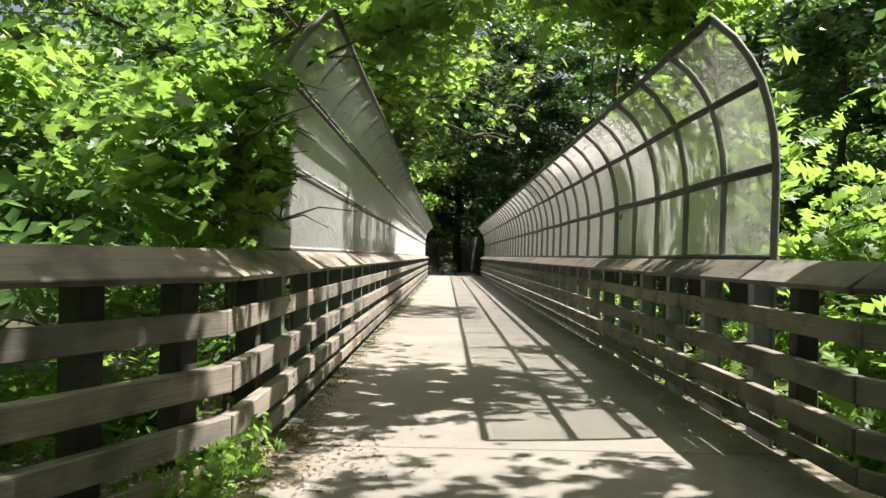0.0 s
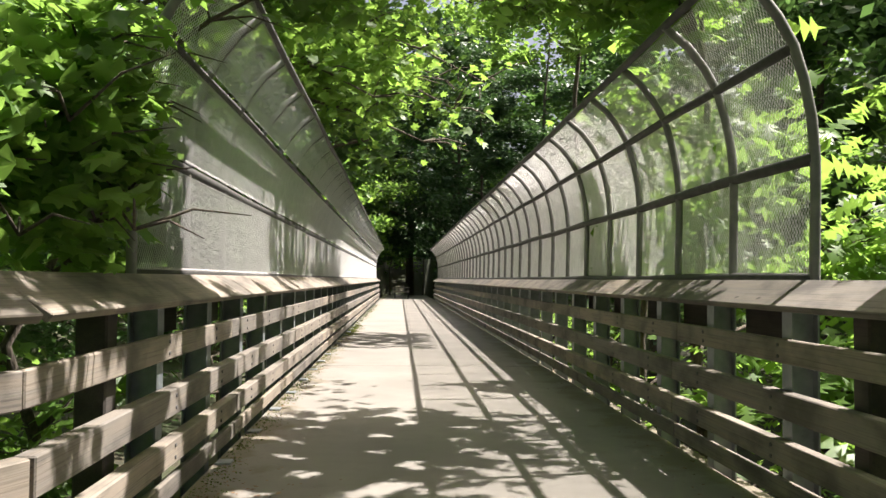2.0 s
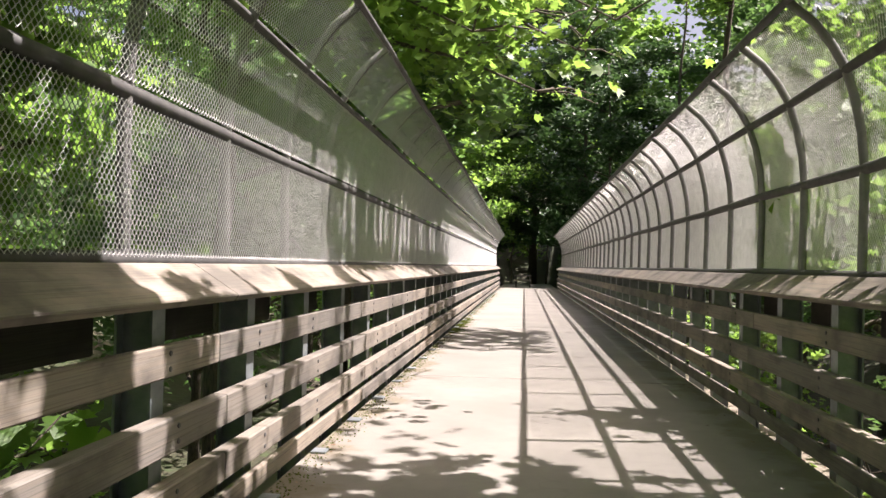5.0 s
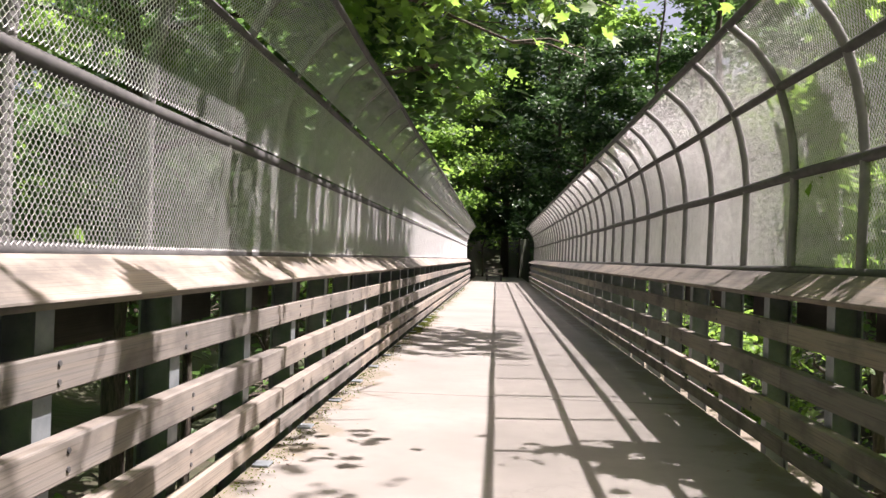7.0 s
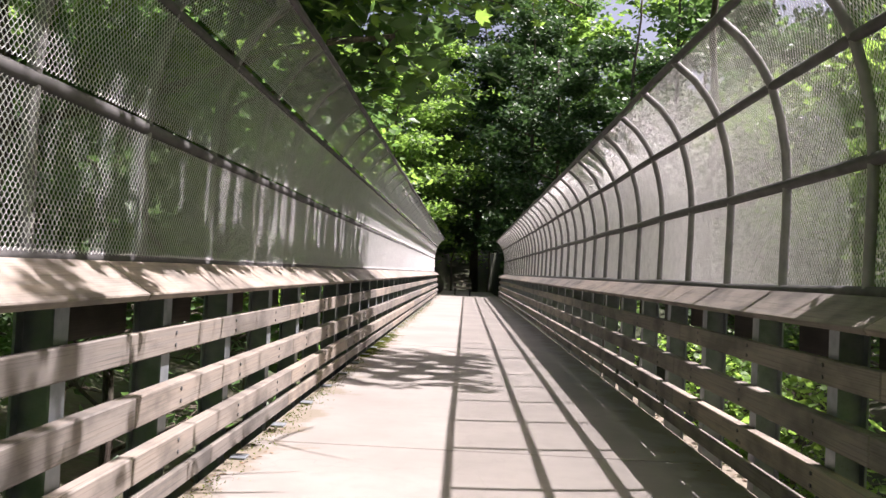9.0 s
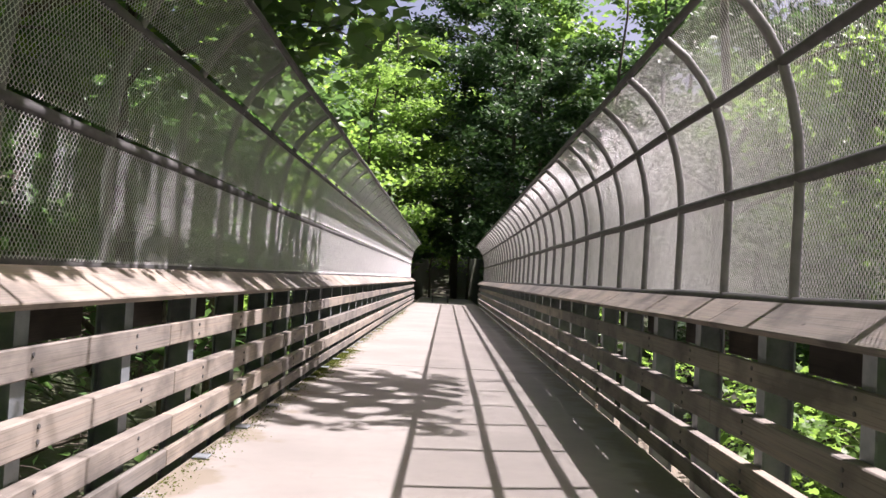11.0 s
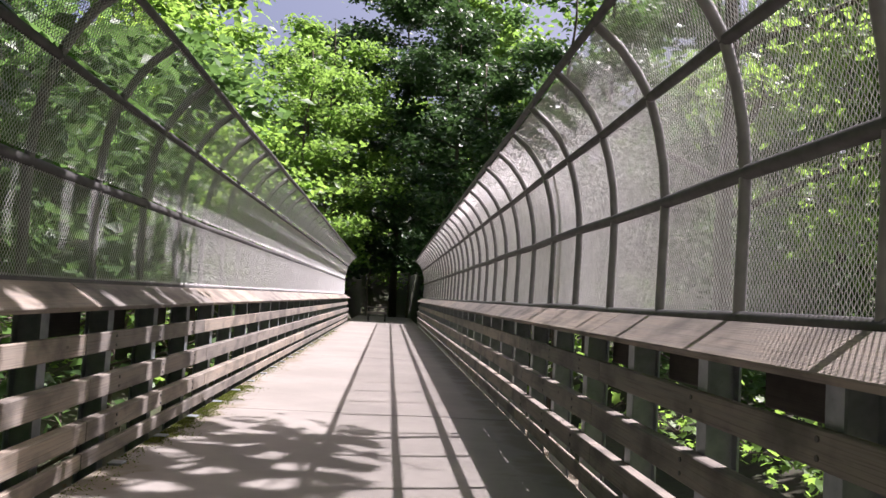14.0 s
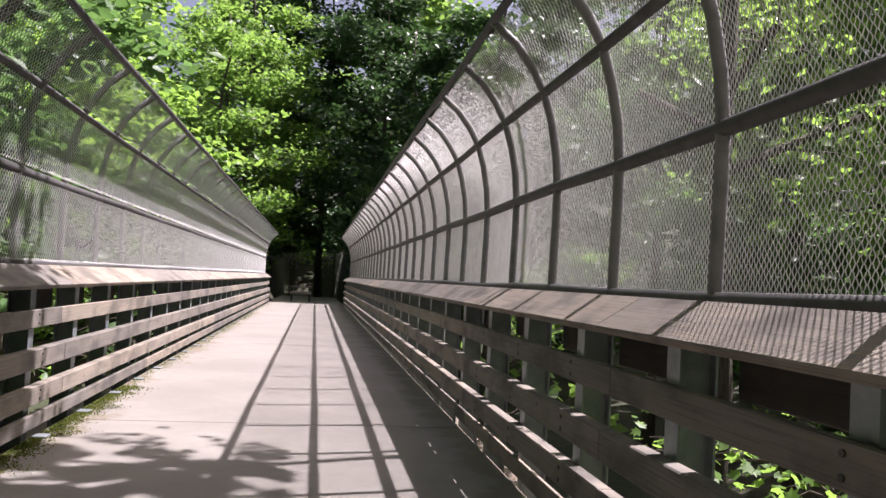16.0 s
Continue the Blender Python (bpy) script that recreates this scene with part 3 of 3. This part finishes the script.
def make_tree(name, seed, at, height, spread, bare, n_leaves, leaf, shape, material, label, limbs=13, clump=0.45, r0=0.16, boughs=(), lift=0.55, skirt=0.0, tilt=0.7, category="tree", thin=0.92):
    rng = np.random.default_rng(seed)
    base = Vector((*at, ground_height(*at))) if len(at) == 2 else Vector(at)
    t = thing(name, label, category, "plants beside the bridge", at=base)
    v, f = [], []
    trunk = [Vector((0, 0, -0.6))]
    for i in range(1, 9):
        h = height * i / 8
        trunk.append(Vector((rng.normal(0, 0.05) * i * 0.4, rng.normal(0, 0.08) * i * 0.4, h)))
    tube(v, f, trunk, [r0 * (1.25 if i == 0 else 1) * (1 - 0.105 * i) for i in range(9)], 9)
    tips = []

    def limb_from(p, a, reach, rl, end=None):
        limb = [p]
        for j in range(1, 6):
            u = j / 5
            if end is not None:
                q = p.lerp(end, u) + Vector((rng.normal(0, 0.06), rng.normal(0, 0.06), 0.9 * u * (1 - u) * reach * 0.5))
            else:
                q = p + Vector((math.cos(a) * reach * u + rng.normal(0, 0.1), math.sin(a) * reach * u + rng.normal(0, 0.1), reach * (lift * u - 0.25 * u * u) + rng.normal(0, 0.08)))
            if end is None and blocked(q + base):
                break
            limb.append(q)
        if len(limb) < 2:
            return
        tube(v, f, limb, [rl * (1 - 0.16 * j) for j in range(len(limb))], 6)
        for j in range(1, len(limb)):
            for w in range(3):
                b = limb[j]
                aa = a + rng.uniform(-1.3, 1.3)
                ll = reach * rng.uniform(0.2, 0.42) * (0.5 if end is not None else 1.0)
                e = b + Vector((math.cos(aa) * ll, math.sin(aa) * ll, ll * rng.uniform(-0.25, 0.5)))
                m = (b + e) / 2 + Vector((0, 0, 0.06))
                if end is None and (blocked(e + base) or blocked(m + base)):
                    continue
                tube(v, f, [b, m, e], [rl * 0.3, rl * 0.2, rl * 0.08], 4, False)
                tips.extend([m, e, e.lerp(m, 0.5)] * (2 if end is not None else 1))

    for k in range(limbs):
        q = bare + (0.97 - bare) * (k + 0.5) / limbs
        i = min(int(q * 8), 7)
        p = trunk[i].lerp(trunk[i + 1], q * 8 - i)
        a = k * 2.4 + rng.normal(0, 0.3)
        reach = spread * (1.0 - 0.55 * ((q - bare) / (1 - bare)) ** 1.5) * rng.uniform(0.75, 1.15)
        limb_from(p, a, reach, r0 * 0.42 * (1 - 0.6 * q))
    for e in boughs:
        e = Vector(e) - base
        q = min(max((e.z + 0.6) / height, 0.1), 0.9)
        i = min(int(q * 8), 7)
        p = trunk[i].lerp(trunk[i + 1], q * 8 - i)
        limb_from(p, math.atan2(e.y - p.y, e.x - p.x), (e - p).length, r0 * 0.3, e)
    part_mesh("trunk", data_mesh("trunk", v, f, BARK), None, t, "dark rough bark")
    tips = np.array([tuple(p) for p in tips])
    pick = rng.integers(0, len(tips), n_leaves)
    c = tips[pick] + rng.normal(0, 1, (n_leaves, 3)) * [clump, clump, clump * 0.55]
    w = c + np.array(base)
    low = (w[:, 2] < 1.2) & (w[:, 1] > 9.5) & (w[:, 1] < 58) & (np.abs(w[:, 0]) < 10) & (rng.random(len(w)) < thin)
    c = c[~blocked_many(w) & ~low]
    part_mesh("crown", leaves_mesh("crown", c, leaf * rng.uniform(0.6, 1.25, len(c)), shape, material, rng, tilt), None, t)
    return t


KINDS = {
    "maple": ("maple_tree", LOBED, LEAF_BRIGHT, 0.145, "broadleaf maple tree in full green leaf"),
    "ash": ("ash_tree", SPRIG, LEAF_BRIGHT, 0.30, "tree with feathery light green leaves"),
    "oak": ("oak_tree", OVAL, LEAF, 0.22, "large tree with dense green crown"),
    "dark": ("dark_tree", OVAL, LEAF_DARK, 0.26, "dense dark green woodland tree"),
    "shade": ("shade_tree", OVAL, LEAF_PAINTED_SHADE, 0.26, "dense woodland tree past the bridge, shade put into its leaf colour"),
    "deep": ("shade_maple_tree", LOBED, LEAF, 0.16, "dark leafy tree crowding the bridge"),
}
# boughs added above the view, over the bridge, to shade its west fence
OVER_WEST = tuple((1.6 + 0.6 * math.sin(2.3 * k), 12.2 + 0.9 * k, 8.7 + 0.7 * math.sin(1.7 * k)) for k in range(13))
TREES = (
    # kind, x, y, height, spread, bare, leaves, leaf scale, boughs (high ones added for shade)
    ("ash", 2.8, 10.3, 10.0, 3.2, 0.42, 10000, 1.0, ((1.0, 9.8, 5.5), (0.6, 7.4, 5.2), (-0.1, 7.0, 5.2), (0.0, 6.4, 4.8))),
    ("maple", 2.95, 13.0, 9.5, 1.5, 0.4, 8000, 0.9, ((2.6, 12.4, 3.2), (2.6, 13.2, 2.4))),
    ("ash", 4.0, 7.2, 5.6, 1.5, 0.05, 5500, 0.9, ()),
    ("ash", 5.6, 4.4, 8.5, 3.2, 0.12, 8500, 1.0, ((3.7, 4.6, 4.5), (3.4, 5.6, 4.2), (4.2, 3.6, 4.7), (3.9, 2.6, 4.5), (-0.1, 4.7, 5.5), (-0.6, 5.0, 5.6))),
    # maple out of view, its boughs added to shade the near deck
    ("maple", 5.4, 1.2, 12.0, 4.2, 0.35, 13500, 1.05, ((2.4, 4.0, 6.5), (3.4, 4.6, 6.6), (4.4, 4.2, 6.4), (3.0, 5.4, 6.8), (2.0, 5.0, 6.2), (0.5, 3.4, 7.0), (0.0, 2.6, 6.5), (1.0, 4.0, 7.5), (0.6, 4.7, 7.2), (0.3, 1.8, 6.8), (-0.6, 3.0, 6.0), (0.2, 3.8, 5.8), (-0.5, 4.3, 5.4), (-0.9, 2.4, 5.2))),
    ("ash", 8.6, 11.5, 11.0, 3.4, 0.15, 9000, 1.1, ()),
    # overhead boughs added to shade the deck and the west railing
    ("maple", 4.0, 22.6, 15.0, 3.5, 0.5, 22000, 1.1, ((2.3, 18.6, 8.0), (2.1, 19.8, 8.2), (2.5, 21.0, 7.8), (2.0, 22.0, 8.1), (2.3, 23.0, 8.0), (4.4, 19.2, 8.0), (3.6, 20.4, 7.6), (5.0, 21.6, 8.2), (4.0, 22.4, 7.0), (2.2, 19.5, 9.0), (1.6, 18.4, 8.6), (2.4, 17.6, 9.4), (1.4, 20.6, 8.4))),
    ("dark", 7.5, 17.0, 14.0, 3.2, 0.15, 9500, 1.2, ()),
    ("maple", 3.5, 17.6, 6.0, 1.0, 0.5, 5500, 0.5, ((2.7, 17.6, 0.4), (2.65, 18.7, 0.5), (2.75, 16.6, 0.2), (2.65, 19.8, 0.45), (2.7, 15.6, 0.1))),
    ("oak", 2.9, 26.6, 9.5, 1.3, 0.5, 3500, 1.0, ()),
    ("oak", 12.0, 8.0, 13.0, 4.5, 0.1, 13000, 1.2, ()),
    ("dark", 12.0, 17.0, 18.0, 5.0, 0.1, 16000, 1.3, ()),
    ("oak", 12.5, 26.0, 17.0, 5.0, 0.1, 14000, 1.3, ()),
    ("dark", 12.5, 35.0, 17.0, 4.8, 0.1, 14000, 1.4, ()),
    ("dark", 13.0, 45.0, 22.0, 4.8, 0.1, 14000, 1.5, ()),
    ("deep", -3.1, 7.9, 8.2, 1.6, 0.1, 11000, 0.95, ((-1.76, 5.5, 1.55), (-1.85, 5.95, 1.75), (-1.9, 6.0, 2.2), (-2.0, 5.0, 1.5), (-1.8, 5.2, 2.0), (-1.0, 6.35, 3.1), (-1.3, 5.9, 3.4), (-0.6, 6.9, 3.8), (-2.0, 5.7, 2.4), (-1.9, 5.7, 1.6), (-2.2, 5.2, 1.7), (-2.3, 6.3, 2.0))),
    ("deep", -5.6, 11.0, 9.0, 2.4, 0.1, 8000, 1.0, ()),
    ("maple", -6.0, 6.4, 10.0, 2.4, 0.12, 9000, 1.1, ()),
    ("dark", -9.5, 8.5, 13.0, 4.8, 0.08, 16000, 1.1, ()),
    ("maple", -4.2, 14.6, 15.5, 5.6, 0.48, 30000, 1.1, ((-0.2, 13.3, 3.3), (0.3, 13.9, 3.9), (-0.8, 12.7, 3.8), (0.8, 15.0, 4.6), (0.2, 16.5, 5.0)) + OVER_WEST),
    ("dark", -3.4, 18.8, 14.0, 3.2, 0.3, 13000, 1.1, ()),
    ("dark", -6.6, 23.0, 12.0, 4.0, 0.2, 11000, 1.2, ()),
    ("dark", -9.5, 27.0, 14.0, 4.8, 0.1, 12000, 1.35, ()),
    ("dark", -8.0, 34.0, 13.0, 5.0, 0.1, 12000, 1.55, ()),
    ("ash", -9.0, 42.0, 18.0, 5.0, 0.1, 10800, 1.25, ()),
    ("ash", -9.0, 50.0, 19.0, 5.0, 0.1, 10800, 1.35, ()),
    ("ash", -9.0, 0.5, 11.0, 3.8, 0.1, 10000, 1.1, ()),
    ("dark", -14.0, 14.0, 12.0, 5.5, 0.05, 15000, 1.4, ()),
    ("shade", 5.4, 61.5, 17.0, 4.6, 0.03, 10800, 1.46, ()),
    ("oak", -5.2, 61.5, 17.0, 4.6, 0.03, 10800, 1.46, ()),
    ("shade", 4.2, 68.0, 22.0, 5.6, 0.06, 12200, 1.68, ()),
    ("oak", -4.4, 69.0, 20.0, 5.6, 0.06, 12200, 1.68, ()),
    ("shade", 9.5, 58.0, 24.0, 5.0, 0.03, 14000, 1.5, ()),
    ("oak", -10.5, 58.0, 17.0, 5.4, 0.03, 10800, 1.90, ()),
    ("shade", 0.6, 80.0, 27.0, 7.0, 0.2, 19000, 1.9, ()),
    # two dense dark trees added to blacken the end of the path
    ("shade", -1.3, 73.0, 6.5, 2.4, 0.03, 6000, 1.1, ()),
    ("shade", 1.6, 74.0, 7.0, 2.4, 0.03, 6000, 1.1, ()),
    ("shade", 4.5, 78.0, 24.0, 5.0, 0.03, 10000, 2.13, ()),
    ("dark", -4.5, 79.0, 19.0, 5.0, 0.03, 10000, 2.13, ()),
)
for i, (kind, x, y, h, sp, bare, n, ls, bs) in enumerate(TREES):
    name, shape, mat, leaf, label = KINDS[kind]
    shape = BLADE if (abs(x) > 7 or y > 18.2) else shape
    make_tree(name, 20 + i, (x, y), h, sp, bare, n, leaf * ls, shape, mat, label, limbs=18 if h > 12 else 13, clump=0.08 * sp + 0.1, r0=0.009 * h + 0.03, boughs=bs, thin=0.3 if (x, y) == (3.5, 17.6) else 0.92)

# the far woods: shared crowns
far_oak = make_tree("far_oak_tree", 71, (-16.0, 70.0), 28.0, 7.5, 0.04, 6500, 0.8, BLADE, LEAF, "tall green woodland tree on the slope", limbs=11, clump=1.15, r0=0.34)
far_dark = make_tree("far_dark_tree", 72, (15.0, 70.0), 28.0, 7.5, 0.04, 6500, 0.8, BLADE, LEAF_DARK, "tall dark green woodland tree on the slope", limbs=11, clump=1.15, r0=0.34)


def put(kind, x, y, turn=0.0):
    size = 0.74 if (-26 < x < 2 and y > 80) else 1.0
    return copy_thing(kind, Matrix.Translation((x, y, ground_height(x, y))) @ pose(0, 0, 0, 0, 0, turn) @ Matrix.Scale(size, 4))


for k, (x, y) in enumerate(((-8, 88), (8, 87), (0.5, 96), (-20, 84), (21, 84), (-22, 52), (22, 50), (-22, 34), (22, 32), (-36, 24), (23, 16), (-20, 0), (20, -2), (-30, 66), (30, 64), (-12, -8), (10, -9), (-9, 104), (10, 103), (-34, 40), (34, 40), (-36, 10), (34, 8))):
    put(far_oak if k % 3 else far_dark, x, y, 47.0 * k)

# shrubs and low growth
SHRUBS = ((3.6, 6.0, 1.9, 1.1), (3.3, 4.2, 1.5, 0.9), (4.6, 3.0, 1.8, 1.2), (3.5, 8.0, 2.2, 1.2), (3.9, 11.0, 3.0, 1.2), (3.6, 18.6, 5.4, 0.9), (5.5, 7.5, 2.6, 1.5), (7.5, 14.0, 4.0, 1.8),
          (-3.7, 4.6, 1.9, 0.8), (-4.6, 3.6, 1.9, 1.1), (-3.2, 6.2, 2.4, 0.8), (-5.8, 2.2, 2.2, 1.4), (-3.6, 2.0, 1.2, 0.8), (-6.5, 9.0, 3.0, 1.6), (3.4, 16.6, 5.2, 0.8))
for i, (x, y, h, sp) in enumerate(SHRUBS):
    make_tree("shrub", 120 + i, (x, y), h, sp, 0.04, 1700, 0.13, LOBED if i % 2 else SPRIG, LEAF_BRIGHT if x > 0 else LEAF, "leafy green shrub beside the bridge", limbs=10, clump=0.25, r0=0.03, category="shrub", thin=0.0)


# ---- growth and litter on the deck ----
def scatter(name, label, category, points, sizes, material, tilt, seed, shape=OVAL):
    rng = np.random.default_rng(seed)
    ob = new(name, leaves_mesh(name, points, sizes, shape, material, rng, tilt))
    return tagged(ob, label, category, kind="stuff")


MOSS = leaf_material("moss", (0.04, 0.055, 0.012), (0.1, 0.118, 0.028), (0.2, 0.25, 0.04), 0.25, 0.95, 0.05)
lit_k = Mat("leaf_litter", rough=0.9)
lit_k.color(lit_k.ramp(lit_k.island(), (0.0, (0.07, 0.04, 0.02)), (0.5, (0.15, 0.09, 0.05)), (1.0, (0.24, 0.17, 0.1))))
LITTER = lit_k.m
rng = np.random.default_rng(5)
n = 14000
y = rng.uniform(5.8, 45, n)
patch = np.array([0.5 + 0.5 * noise.noise((0.0, v * 0.55, 4.0)) for v in y]) + 0.5 * np.exp(-((y - 24.6) / 0.8) ** 2)
w = np.abs(rng.normal(0, 0.1, n)) * (0.4 + patch)
x = -1.76 + w
keep = (rng.random(n) < patch * 0.9) & (x < -1.2)
pts = np.stack([x, y, np.full(n, 0.008)], 1)[keep]
my = rng.uniform(20.8, 25.4, 7000)
mx = -1.77 + np.abs(rng.normal(0, 0.11, 7000)) * (0.5 + 0.9 * np.abs(np.sin(my * 2.3 + np.sin(my * 5.0))))
pts = np.concatenate([pts, np.stack([mx, my, np.full(7000, 0.009)], 1)])
scatter("moss", "yellow-green moss along the deck edge", "moss", pts, rng.uniform(0.01, 0.024, len(pts)), MOSS, 0.9, 6)
n = 1200
y = np.concatenate([rng.normal(5.5, 0.8, 900), 3 + 12 * rng.random(n - 900) ** 1.5])
x = np.concatenate([-1.75 + np.abs(rng.normal(0, 0.4, 900)), np.where(rng.random(n - 900) < 0.6, -1.74 + np.abs(rng.normal(0, 0.12, n - 900)), 1.74 - np.abs(rng.normal(0, 0.18, n - 900)))])
scatter("leaf_litter", "dry brown leaf litter on the concrete", "litter", np.stack([x, y, np.full(n, 0.006)], 1), rng.uniform(0.015, 0.045, n), LITTER, 0.12, 7)
n = 700
c = np.stack([-1.86 + rng.normal(0, 0.12, n), 4.75 + rng.normal(0, 0.35, n), rng.uniform(0.02, 0.3, n)], 1)
scatter("weeds", "fresh green weeds at the foot of the railing", "weeds", c, rng.uniform(0.05, 0.13, n), LEAF_BRIGHT, 1.2, 8, SPRIG)
n = 900
c = np.stack([rng.choice([-1, 1], n) * rng.uniform(1.86, 2.3, n), rng.uniform(6, 40, n), np.full(n, -0.262)], 1)
scatter("ledge_litter", "dry leaves lying on the bridge ledge", "litter", c, rng.uniform(0.03, 0.07, n), LITTER, 0.25, 9)
